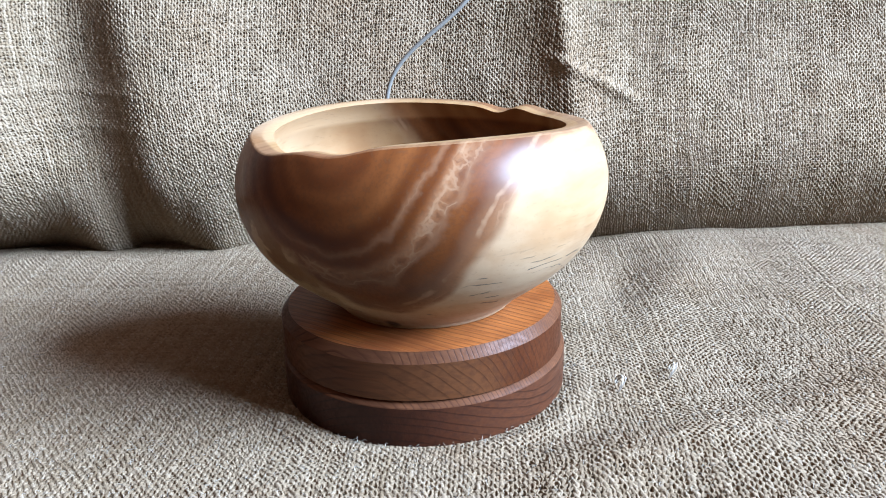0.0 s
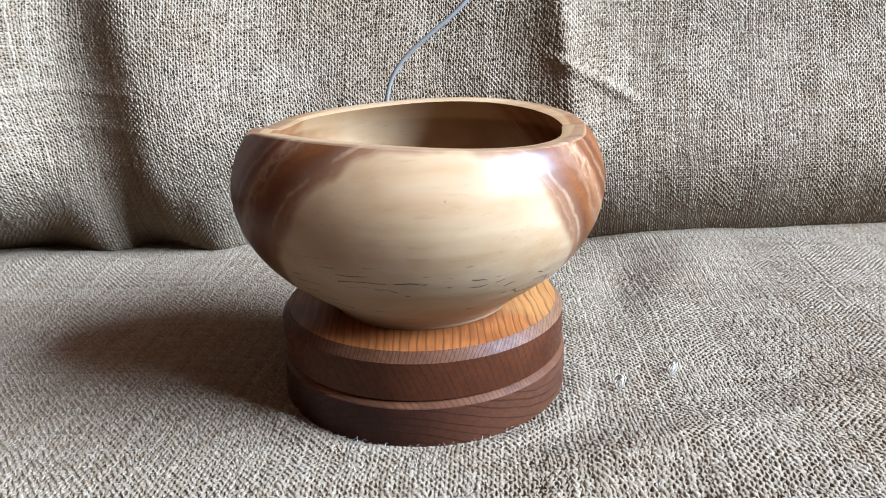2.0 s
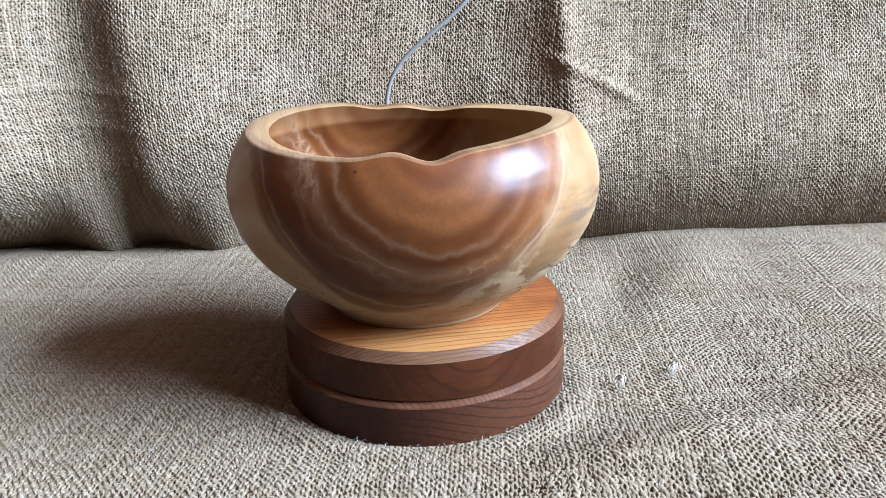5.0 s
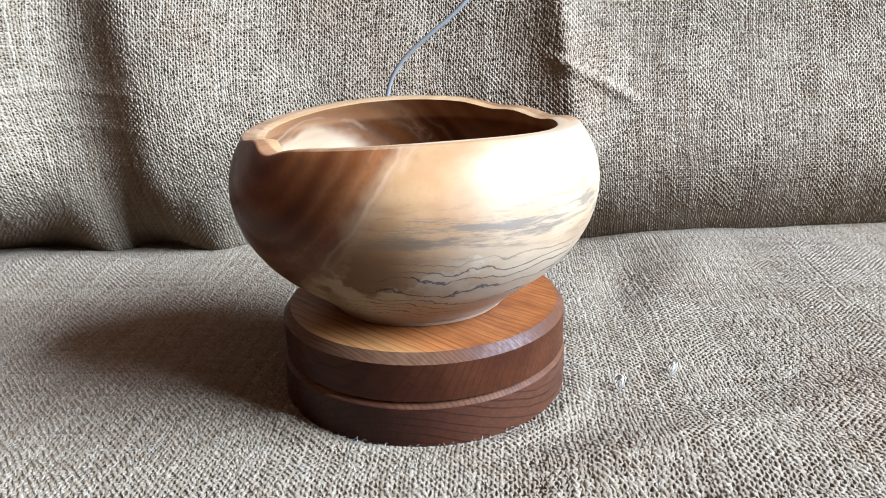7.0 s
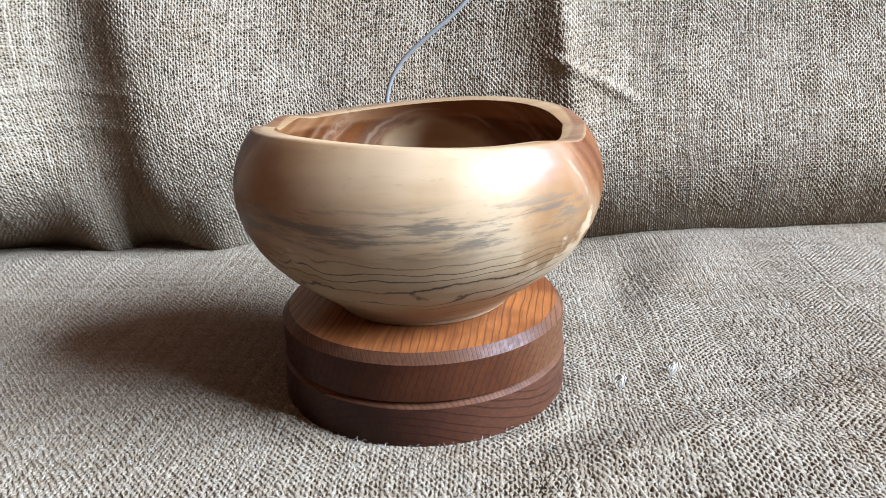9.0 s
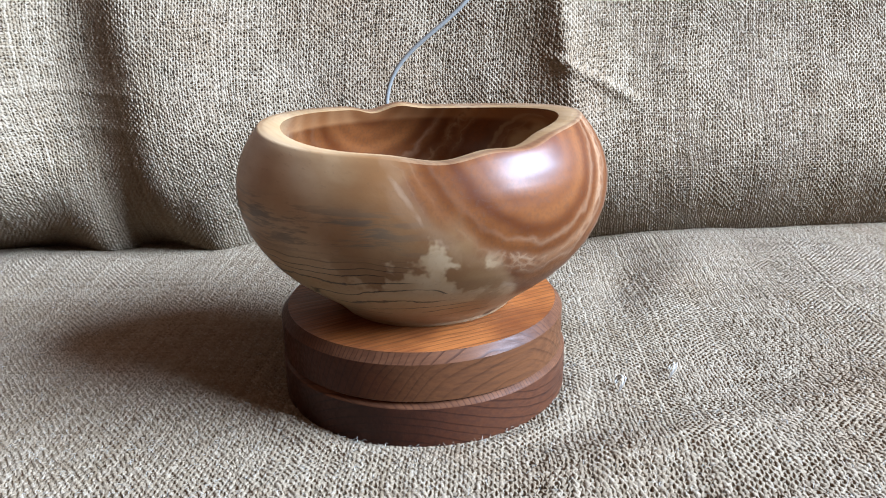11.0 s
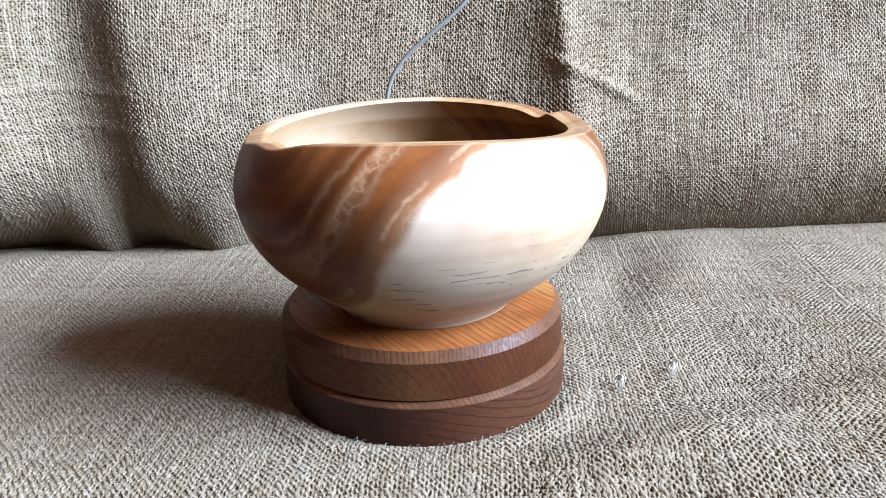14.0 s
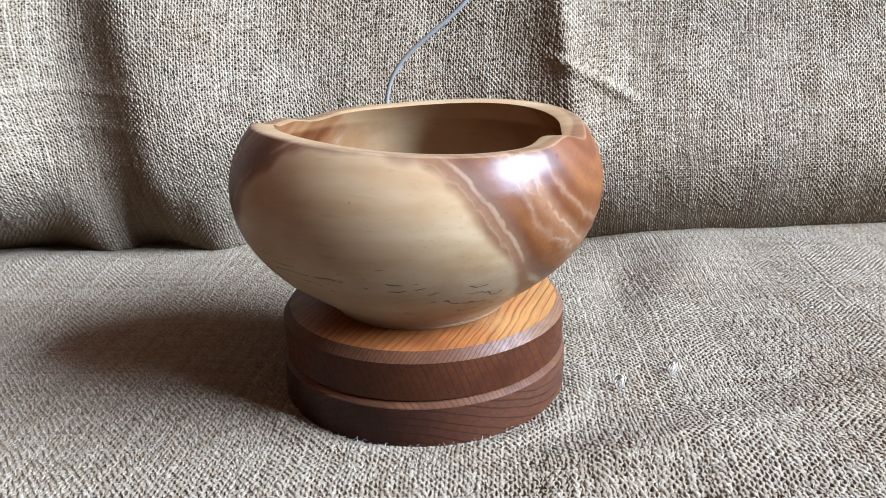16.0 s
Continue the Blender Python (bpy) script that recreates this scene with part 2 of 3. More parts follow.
    rb = g.math("MULTIPLY_ADD", g.math("SUBTRACT", brk, 0.5), 0.010, r)
    band = g.math("MULTIPLY", g.math("MULTIPLY", g.ramp(rb, 0.0455, 0.0480), g.ramp(rb, 0.0545, 0.0510)), g.ramp(cloud, 0.42, 0.56))
    band = g.math("MULTIPLY", band, g.ramp(s0, 0.030, 0.000))
    wood = g.mix(g.math("MULTIPLY", g.math("MULTIPLY_ADD", vein, 0.42, 0.10), band), wood, rgb(0.50, 0.31, 0.185))
    islands = g.math("MULTIPLY", g.ramp(lace.outputs["Distance"], 0.16, 0.30), band)
    wood = g.mix(g.math("MULTIPLY", islands, 0.55), wood, rgb(0.135, 0.040, 0.014))
    # dark zone lines low on the bowl: long nested curves on one side, ragged at its end, few dashes on the other
    wander = g.noise(g.join(g.math("MULTIPLY", l, 11.0), g.math("MULTIPLY", s, 11.0), g.math("MULTIPLY", z, 30.0)), 1.0, 2.0, 0.5)
    zr = g.math("MULTIPLY_ADD", wander, 7.5, g.math("MULTIPLY", z0, 225.0))
    ragged = g.ramp(l0, 0.022, 0.050, 0.35, 3.2)
    zr = g.math("MULTIPLY_ADD", g.math("SUBTRACT", brk, 0.5), ragged, zr)
    zr = g.math("MULTIPLY_ADD", g.math("SUBTRACT", twig, 0.5), g.ramp(l0, 0.022, 0.050, 0.5, 1.0), zr)
    d = g.math("ABSOLUTE", g.math("SUBTRACT", g.math("FRACT", zr), 0.5))
    here = grain(11.0, 11.0, 2.0, 0.5, 95.0)
    need = g.ramp(s0, 0.0, 0.05, 0.395, 0.355)
    on = g.ramp(here, need, g.math("ADD", need, 0.09))
    on = g.math("MULTIPLY", on, g.math("MAXIMUM", side, g.ramp(g.noise(p, 62.0, 2.0), 0.50, 0.56)))
    line = g.math("MULTIPLY", g.ramp(d, g.math("MULTIPLY_ADD", on, 0.095, 0.020), 0.012), on)
    line = g.math("MULTIPLY", line, g.math("MULTIPLY", g.math("MULTIPLY", g.ramp(z0, 0.052, 0.040), g.ramp(z0, 0.008, 0.014)), g.ramp(rr, 0.072, 0.078)))
    wood = g.mix(g.math("MULTIPLY", line, 0.92), wood, rgb(0.026, 0.017, 0.011))
    # small knots and worm holes
    for angle, radius, height, size in ((250, 0.0470, 0.0040, 0.0052), (32, 0.0838, 0.0835, 0.0012), (186, 0.0815, 0.0345, 0.0016), (331, 0.0895, 0.0740, 0.0010)):
        spot = (radius * math.cos(radians(angle)), radius * math.sin(radians(angle)), height)
        apart = g.t.nodes.new("ShaderNodeVectorMath")
        apart.operation = "DISTANCE"
        g.put(apart.inputs[0], g.vmath("ADD", p, g.vmath("MULTIPLY", warp, (0.35, 0.35, 0.35))))
        apart.inputs[1].default_value = spot
        wood = g.mix(g.math("MULTIPLY", g.ramp(apart.outputs["Value"], size, size * 0.35), 0.85), wood, rgb(0.030, 0.014, 0.008))
    wood = g.mix(g.math("MULTIPLY", g.ramp(fine, 0.58, 0.72), 0.22), wood, rgb(0.22, 0.12, 0.06))
    wood = g.mix(1.0, wood, rgb(0.455, 0.445, 0.425), "MULTIPLY")
    g.bump(g.math("ADD", fine, g.math("MULTIPLY", streak, 0.5)), 0.00007, 0.5)
    pale = g.math("MULTIPLY", g.math("MULTIPLY", g.math("SUBTRACT", 1.0, stain), g.math("SUBTRACT", 1.0, margin)), g.ramp(rr, g.math("SUBTRACT", limit, soft), g.math("ADD", limit, soft)))
    shine = g.mix(pale, g.mix(1.0, wood, rgb(1.5, 1.25, 1.0), "MULTIPLY"), g.mix(0.60, wood, rgb(0.48, 0.48, 0.48)))
    g.bsdf.inputs["Coat Weight"].default_value, g.bsdf.inputs["Coat Roughness"].default_value = 0.09, 0.22
    g.fibre_sheen(shine, (math.cos(a), math.sin(a), 0.0), 0.110, 0.56, 0.44)
    return g.finish(wood, g.ramp(fine, 0.3, 0.7, 0.36, 0.44), 0.11)


def board_wood(name, angle, dark, light, pale, vein, depth, spacing, amount, gloss):
    """Softwood board: growth rings round an axis far below the board, so straight lines on top and arcs at the rim."""
    g = Graph(name)
    p = g.coord()
    n1 = g.noise(p, 14.0, 3.0, 0.5, colour=True)
    q = g.vmath("ADD", p, g.vmath("MULTIPLY", g.vmath("SUBTRACT", n1, (0.5, 0.5, 0.5)), (0.010, 0.010, 0.006)))
    x, y, z = g.split(q)
    a = radians(angle)
    s = g.math("ADD", g.math("MULTIPLY", x, -math.sin(a)), g.math("MULTIPLY", y, math.cos(a)))
    l = g.math("ADD", g.math("MULTIPLY", x, math.cos(a)), g.math("MULTIPLY", y, math.sin(a)))
    so, zo = g.math("ADD", s, depth[0]), g.math("ADD", z, depth[1])
    r = g.math("SQRT", g.math("ADD", g.math("MULTIPLY", so, so), g.math("MULTIPLY", zo, zo)))
    uneven = g.noise(g.join(0.0, 0.0, g.math("MULTIPLY", r, 90.0)), 1.0, 2.0)
    ring = g.math("FRACT", g.math("MULTIPLY_ADD", uneven, 1.6, g.math("DIVIDE", r, spacing)))
    late = g.math("MULTIPLY", g.ramp(ring, 0.66, 0.90), g.ramp(ring, 0.99, 0.93))
    fine = g.noise(g.join(g.math("MULTIPLY", l, 25.0), g.math("MULTIPLY", s, 500.0), g.math("MULTIPLY", z, 500.0)), 1.0, 3.0)
    blot = g.noise(p, 30.0, 3.0)
    colour = g.mix(g.ramp(blot, 0.3, 0.7), dark, light)
    colour = g.mix(g.ramp(g.math("MULTIPLY_ADD", g.math("SUBTRACT", blot, 0.5), 0.05, s), -0.030, -0.060), colour, pale)
    colour = g.mix(g.math("MULTIPLY", late, g.ramp(blot, 0.25, 0.6, 0.25 * amount, amount)), colour, vein)
    colour = g.mix(g.math("MULTIPLY", g.ramp(fine, 0.35, 0.7), 0.30), colour, vein)
    g.bump(g.math("MULTIPLY_ADD", late, -0.2, fine), 0.00018, 0.6)
    return g.finish(colour, g.ramp(fine, 0.3, 0.7, 0.36, 0.50), gloss)


def plain(name, colour, rough, mottling=0.08, scale=6.0, spec=0.5):
    g = Graph(name)
    p = g.coord()
    n = g.noise(p, scale, 5.0, 0.6)
    c = g.mix(g.ramp(n, 0.3, 0.7), colour, rgb(*[v * (1 - mottling * 2.5) for v in colour[:3]]))
    g.bump(g.noise(p, scale * 40, 3.0), 0.0005, 0.3)
    return g.finish(c, rough, spec)


PITH = 58.0
M_BACK = burlap("burlap_hanging", 0.0021, 0.0023, 0.12, 1.08, 0.80, 0.40, 1.15, 0.30, 0.40)
M_TABLE = burlap("burlap_table", 0.0021, 0.0021, 0.25, 1.0, 0.85, 0.40, 1.8, 0.42, 0.36)
M_WARP = jute_thread("jute_yarn_hanging", 0.35)
M_YARN = jute_thread("jute_yarn_table", 0.305)
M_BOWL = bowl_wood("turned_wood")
M_LIP = bowl_wood("pale_rim_wood", (0.27, 0.135, 0.065), (0.40, 0.225, 0.115), (0.50, 0.29, 0.125), (0.62, 0.40, 0.20))
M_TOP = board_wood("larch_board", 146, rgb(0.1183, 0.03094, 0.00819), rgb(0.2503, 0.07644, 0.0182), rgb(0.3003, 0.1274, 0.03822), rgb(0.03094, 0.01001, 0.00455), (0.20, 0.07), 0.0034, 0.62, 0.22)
# rim and edge: the same larch painted darker, for the shade on the disc's sides
M_RIM = board_wood("larch_rim_shaded", 335, rgb(0.028, 0.0068, 0.0022), rgb(0.050, 0.0138, 0.0046), rgb(0.068, 0.025, 0.0095), rgb(0.008, 0.003, 0.0015), (0.20, 0.07), 0.0030, 0.40, 0.12)
M_EDGE = board_wood("larch_edge_mid_shade", 146, rgb(0.04862, 0.0183, 0.00858), rgb(0.08294, 0.03318, 0.01544), rgb(0.09724, 0.04576, 0.02231), rgb(0.01144, 0.004004, 0.002288), (0.20, 0.07), 0.0017, 0.62, 0.06)
M_BASE = board_wood("larch_board_dark", 62, rgb(0.0208, 0.00585, 0.0026), rgb(0.0429, 0.013, 0.00585), rgb(0.04875, 0.01625, 0.00715), rgb(0.0052, 0.00195, 0.0013), (0.02, 0.06), 0.0042, 0.55, 0.15)
# unseen room surfaces: browns chosen to dim and warm the fill light
M_WALL = plain("wall_fill_brown", rgb(0.070, 0.023, 0.005), 0.9)
M_CEILING = plain("ceiling_fill_brown", rgb(0.095, 0.031, 0.006), 0.8)
M_FLOOR = plain("floor_fill_brown", rgb(0.11, 0.040, 0.012), 0.6)
M_TABLEWOOD = plain("table_wood", rgb(0.30, 0.20, 0.12), 0.5)
# darkened sheets behind the yarns: the shade of the gaps is in the colour
M_BACK_GAPS = plain("hanging_gap_shade", rgb(0.120, 0.084, 0.052), 0.95)
M_TABLE_GAPS = plain("table_gap_shade", rgb(0.075, 0.050, 0.029), 0.95)
M_CABLE = plain("cable_sheath", rgb(0.1625, 0.1527, 0.1333), 0.42)
M_LINT = plain("jute_fibre", rgb(0.234, 0.2015, 0.156), 0.8)
M_LOOSE = plain("pale_jute_thread", rgb(0.338, 0.299, 0.2405), 0.8)


# ---- mesh helpers ----
def mesh_from(bm, name, material, smooth=None):
    me = bpy.data.meshes.new(name)
    bm.normal_update()
    bm.to_mesh(me)
    bm.free()
    me.materials.append(material)
    if smooth is not None:
        me.shade_smooth()
        if smooth < 180:
            me.set_sharp_from_angle(angle=radians(smooth))
    return me


def part(name, bm, material, parent=None, label="", smooth=None):
    ob = new(name, mesh_from(bm, name, material, smooth))
    if parent is not None:
        ob.parent = parent
    return tagged(ob, label)


def box(bm, lo, hi):
    m = Matrix.Translation([(a + b) / 2 for a, b in zip(lo, hi)]) @ Matrix.Diagonal([b - a for a, b in zip(lo, hi)] + [1])
    bmesh.ops.create_cube(bm, size=1.0, matrix=m)


def rounded_box(lo, hi, r):
    bm = bmesh.new()
    box(bm, lo, hi)
    bmesh.ops.bevel(bm, geom=bm.edges[:], offset=r, segments=2, affect="EDGES", profile=0.5)
    return bm


def sheet(name, fn, nu, nv, material):
    """A cloth from fn(i/nu, j/nv) -> (place, (u, v) in metres)."""
    verts, uvs = [], []
    for j in range(nv + 1):
        for i in range(nu + 1):
            p, t = fn(i / nu, j / nv)
            verts.append(p)
            uvs.append(t)
    faces = [(j * (nu + 1) + i, j * (nu + 1) + i + 1, (j + 1) * (nu + 1) + i + 1, (j + 1) * (nu + 1) + i)
             for j in range(nv) for i in range(nu)]
    me = bpy.data.meshes.new(name)
    me.from_pydata(verts, [], faces)
    layer = me.uv_layers.new(name="UVMap")
    idx = np.empty(len(me.loops), dtype=np.int32)
    me.loops.foreach_get("vertex_index", idx)
    layer.data.foreach_set("uv", np.array(uvs, dtype=np.float32)[idx].ravel())
    me.materials.append(material)
    me.shade_smooth()
    return new(name, me)


def lathe(profile, seg, closed_bottom=True):
    bm = bmesh.new()
    rings = []
    for r, z in profile:
        rings.append([bm.verts.new((r * math.cos(2 * math.pi * k / seg), r * math.sin(2 * math.pi * k / seg), z)) for k in range(seg)])
    for a, b in zip(rings, rings[1:]):
        for k in range(seg):
            bm.faces.new((a[k], a[(k + 1) % seg], b[(k + 1) % seg], b[k]))
    bm.faces.new(rings[0][::-1])
    bm.faces.new(rings[-1])
    return bm


def bumpfn(x, c, left, right):
    d = x - c
    return math.exp(-(d / (left if d < 0 else right)) ** 2)


def smooth01(a, b, x):
    t = min(1.0, max(0.0, (x - a) / (b - a)))
    return t * t * (3 - 2 * t)


# ---- the unseen room added round the table, its browns set the fill light ----
def room():
    x0, x1, y0, y1, z0, z1 = ROOM
    t = 0.12
    walls = {"wall_north": ((x0 - t, y1, z0), (x1 + t, y1 + t, z1)), "wall_south": ((x0 - t, y0 - t, z0), (x1 + t, y0, z1)),
             "wall_west": ((x0 - t, y0, z0), (x0, y1, z1))}
    for name, (lo, hi) in walls.items():
        bm = bmesh.new()
        box(bm, lo, hi)
        tagged(part(name, bm, M_WALL), "unseen plain brown wall that closes the room", "wall", kind="structure")
    bm = bmesh.new()
    wy0, wy1, wz0, wz1 = WIN
    box(bm, (x1, y0, z0), (x1 + t, wy0, z1))
    box(bm, (x1, wy1, z0), (x1 + t, y1, z1))
    box(bm, (x1, wy0, z0), (x1 + t, wy1, wz0))
    box(bm, (x1, wy0, wz1), (x1 + t, wy1, z1))
    tagged(part("wall_east", bm, M_WALL), "unseen plain brown wall with a window opening", "wall", kind="structure")
    bm = bmesh.new()
    box(bm, (x0 - t, y0 - t, z0 - 0.1), (x1 + t, y1 + t, z0))
    tagged(part("floor", bm, M_FLOOR), "unseen brown floor under the table", "floor", kind="structure")
    bm = bmesh.new()
    box(bm, (x0 - t, y0 - t, z1), (x1 + t, y1 + t, z1 + 0.1))
    tagged(part("ceiling", bm, M_CEILING), "unseen plain dark brown ceiling that closes the room", "ceiling", kind="structure")


def table():
    top = tagged(new("table"), "plain wooden table hidden under the burlap cloth", "table")
    top.location = (0, 0, -0.75)
    part("tabletop", rounded_box((-0.72, -0.60, 0.715), (0.72, 0.345, 0.744), 0.004), M_TABLEWOOD, top)
    for sx in (-0.66, 0.66):
        for sy in (-0.54, 0.28):
            part("leg", rounded_box((sx - 0.03, sy - 0.03, 0.0), (sx + 0.03, sy + 0.03, 0.714), 0.004), M_TABLEWOOD, top)


# ---- the two burlap cloths ----
def back_y(x, z):
    """Where the hanging cloth is, at x and the height z."""
    h = z / 0.20
    away = math.sqrt((x - 0.12) ** 2 + 0.012 ** 2) - 0.012
    y = 0.192 + (0.015 if x > 0.12 else -0.07 * min(1.2, max(0.0, h))) * away + 0.34 * z
    y -= 0.031 * bumpfn(x, -0.181 - 0.026 * h, 0.036, 0.085)
    y -= 0.058 * bumpfn(x, -0.350 - 0.02 * (1 - h), 0.07, 0.070) * smooth01(-0.3, 0.6, h)
    y -= 0.010 * bumpfn(x, -0.262, 0.03, 0.022) * smooth01(0.55, 0.0, h)
    d = x - 0.113 - 0.016 * (1 - h)
    y -= 0.028 * math.exp(-(math.hypot(d, 0.004) - 0.004) / (0.030 if d < 0 else 0.042)) * smooth01(-0.1, 0.9, h)
    y -= 0.004 * bumpfn(x, -0.06, 0.04, 0.05) - 0.003 * bumpfn(x, 0.02, 0.03, 0.03)
    y += 0.0035 * noise.noise((x * 9, z * 6, 1.3)) + 0.0012 * noise.noise((x * 30, z * 22, 5.1))
    # the cloth curls back under itself at the bottom
    curl = (0.092 - 0.018 * smooth01(-0.12, -0.20, x) - 0.044 * smooth01(0.00, 0.13, x)) * (1 - 0.35 * bumpfn(x, -0.255, 0.030, 0.022)) * (1 - 0.2 * bumpfn(x, -0.165, 0.02, 0.03))
    tuck = 0.085 + 0.030 * smooth01(0.02, -0.10, x) - 0.025 * smooth01(-0.16, -0.24, x)
    y -= 0.020 * smooth01(0.00, 0.13, x) * smooth01(0.17, 0.06, z)
    y += curl * (max(0.0, tuck - z) / tuck) ** 2
    # sharp crease, from upper left to lower right
    d = (z - 0.128) + 0.52 * (x - 0.150)
    y -= 0.0046 * math.exp(-(d / (0.0020 if d > 0 else 0.0075)) ** 2) * smooth01(0.098, 0.115, x) * smooth01(0.185, 0.160, x)
    # pulled thread creases
    for zc, xa in ((0.137, -0.27), (0.112, -0.26)):
        y -= 0.0012 * math.exp(-((z - zc + 0.10 * max(0, x + 0.27)) / 0.003) ** 2) * smooth01(-0.19, -0.23, x)
    return min(y, 0.35)


def table_z(x, y):
    z = 0.0018 * noise.noise((x * 8, y * 8, 0.4)) + 0.0008 * noise.noise((x * 26, y * 26, 3.0))
    z += 0.007 * math.exp(-((x + 0.29) / 0.07) ** 2 - ((y - 0.20) / 0.035) ** 2)
    z += 0.006 * smooth01(0.10, 0.20, y) * smooth01(0.11, 0.19, x)
    z += 0.004 * math.exp(-((x - 0.19 - 0.5 * (y - 0.14)) / 0.03) ** 2 - ((y - 0.12) / 0.07) ** 2)
    z -= 0.0045 * math.exp(-((x - 0.140 - 0.3 * (y - 0.12)) / 0.022) ** 2 - ((y - 0.12) / 0.055) ** 2)
    # soft rolls in front of the turntable
    z += 0.0045 * math.exp(-((y + 0.100 - 0.06 * x) / 0.022) ** 2) * smooth01(-0.16, -0.02, x)
    z += 0.004 * math.exp(-((y + 0.085 - 0.35 * (x - 0.10)) / 0.018) ** 2) * smooth01(0.03, 0.10, x)
    z -= 0.004 * math.exp(-((x - 0.10) / 0.03) ** 2 - ((y + 0.125) / 0.03) ** 2)
    rad = math.hypot(x, y)
    flat = smooth01(0.074, 0.10, rad)
    return z * flat + 0.0022 * math.exp(-((rad - 0.083) / 0.007) ** 2) * smooth01(0.2, -0.6, y / max(rad, 1e-6))


def field(rnd, n, spread):
    """A smooth random function of two coordinates, from waves about `spread` metres long."""
    k = rnd.normal(0, 2 * math.pi / spread, (n, 2))
    ph = rnd.uniform(0, 2 * math.pi, n)
    def f(a, b):
        out = np.zeros_like(a)
        for (ka, kb), p in zip(k, ph):
            out += np.sin(ka * a + kb * b + p)
        return out / math.sqrt(n / 2)
    return f


def woven(name, fn, size_u, size_v, pitch_u, pitch_v, wide_u, wide_v, lift_v, rough, slant, seed, material):
    """Single yarns, over and under each other, on the surface fn(u, v), u and v in metres from 0. All in one mesh."""
    rnd = np.random.default_rng(seed)
    step = 0.004
    gu, gv = int(size_u / step) + 2, int(size_v / step) + 2
    grid = np.array([[fn(i * step, j * step) for j in range(gv + 1)] for i in range(gu + 1)])

    def surface(u, v):
        a, b = np.clip(u / step, 0, gu - 0.001), np.clip(v / step, 0, gv - 0.001)
        i, j = a.astype(int), b.astype(int)
        fa, fb = (a - i)[..., None], (b - j)[..., None]
        p00, p10, p01, p11 = grid[i, j], grid[i + 1, j], grid[i, j + 1], grid[i + 1, j + 1]
        du = (p10 - p00) * (1 - fb) + (p11 - p01) * fb
        dv = (p01 - p00) * (1 - fa) + (p11 - p10) * fa
        p = p00 * (1 - fa) * (1 - fb) + p10 * fa * (1 - fb) + p01 * (1 - fa) * fb + p11 * fa * fb
        nrm = np.cross(du, dv)
        return p, nrm / np.linalg.norm(nrm, axis=-1, keepdims=True)

    wave = [field(rnd, 10, 0.09) for _ in range(2)]
    tight = [field(rnd, 14, 0.009) for _ in range(4)]
    verts, faces, base = [], [], 0
    nu, nv = int(size_u / pitch_u), int(size_v / pitch_v)
    for along_v, count, length, pitch, cross, wide, lift in ((True, nu, nv, pitch_u, pitch_v, wide_u, 1.0), (False, nv, nu, pitch_v, pitch_u, wide_v, lift_v)):
        k = np.arange(count)[:, None] + 0.0
        m = np.arange(2 * length + 1)[None, :] * 0.5
        thick = 1 + 0.11 * rough * rnd.uniform(-1, 1, (count, 1))
        c = (k + 0.5) * pitch + rnd.normal(0, 0.046 * rough * pitch, (count, 1))
        l = m * cross + np.zeros_like(c)
        u, v = (c + 0 * l, l) if along_v else (l, c + 0 * l)
        side = tight[0](u, v) * 0.05 * rough * pitch + wave[0 if along_v else 1](u, v) * 0.30 * pitch
        side = side + (slant if along_v else slant * 0.4) * pitch * np.sin(math.pi * (m - 0.5 + k))
        w = wide * pitch * thick * (1 + 0.09 * rough * tight[1](u, v) + 0.04 * rough * tight[2](v, u))
        over = np.cos(math.pi * (m - 0.5 + k)) * (1 if along_v else -1)
        high = 0.24 * pitch * lift * over + 0.00007 * rough * tight[3](u, v)
        rows = []
        arc = ((-1.0, -0.00055), (-0.48, 0.00055), (0.48, 0.00055), (1.0, -0.00055)) if along_v else ((-1.0, -0.0005), (0.0, 0.00062), (1.0, -0.0005))
        n = len(arc)
        for across, up in arc:
            off = side + across * w
            uu, vv = (u + off, v) if along_v else (u, v + off)
            p, nrm = surface(uu, vv)
            rows.append(p + nrm * (high + up * (0.55 + 0.45 * thick))[..., None])
        block = np.stack(rows, 2)                          # thread, along, across
        verts.append(block.reshape(-1, 3))
        t, a, q = np.meshgrid(np.arange(count), np.arange(2 * length), np.arange(n - 1), indexing="ij")
        at = lambda da, dq: base + (t * (2 * length + 1) + a + da) * n + q + dq
        quad = np.stack([at(0, 0), at(0, 1), at(1, 1), at(1, 0)], -1).reshape(-1, 4)
        faces.append(quad[:, ::-1] if not along_v else quad)
        base += block.shape[0] * block.shape[1] * n
    verts, faces = np.concatenate(verts).astype(np.float32), np.concatenate(faces).astype(np.int32)
    me = bpy.data.meshes.new(name)
    me.vertices.add(len(verts))
    me.vertices.foreach_set("co", verts.ravel())
    me.loops.add(faces.size)
    me.loops.foreach_set("vertex_index", faces.ravel())
    me.polygons.add(len(faces))
    me.polygons.foreach_set("loop_start", np.arange(0, faces.size, 4, dtype=np.int32))
    me.update(calc_edges=True)
    me.materials.append(material)
    me.shade_smooth()
    return new(name, me)


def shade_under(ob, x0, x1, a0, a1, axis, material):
    """Paints the sheet behind the yarns dark, as shade in their gaps; past them the cloth's own surface goes on."""
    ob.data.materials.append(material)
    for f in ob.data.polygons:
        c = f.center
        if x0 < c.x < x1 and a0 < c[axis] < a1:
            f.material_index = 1


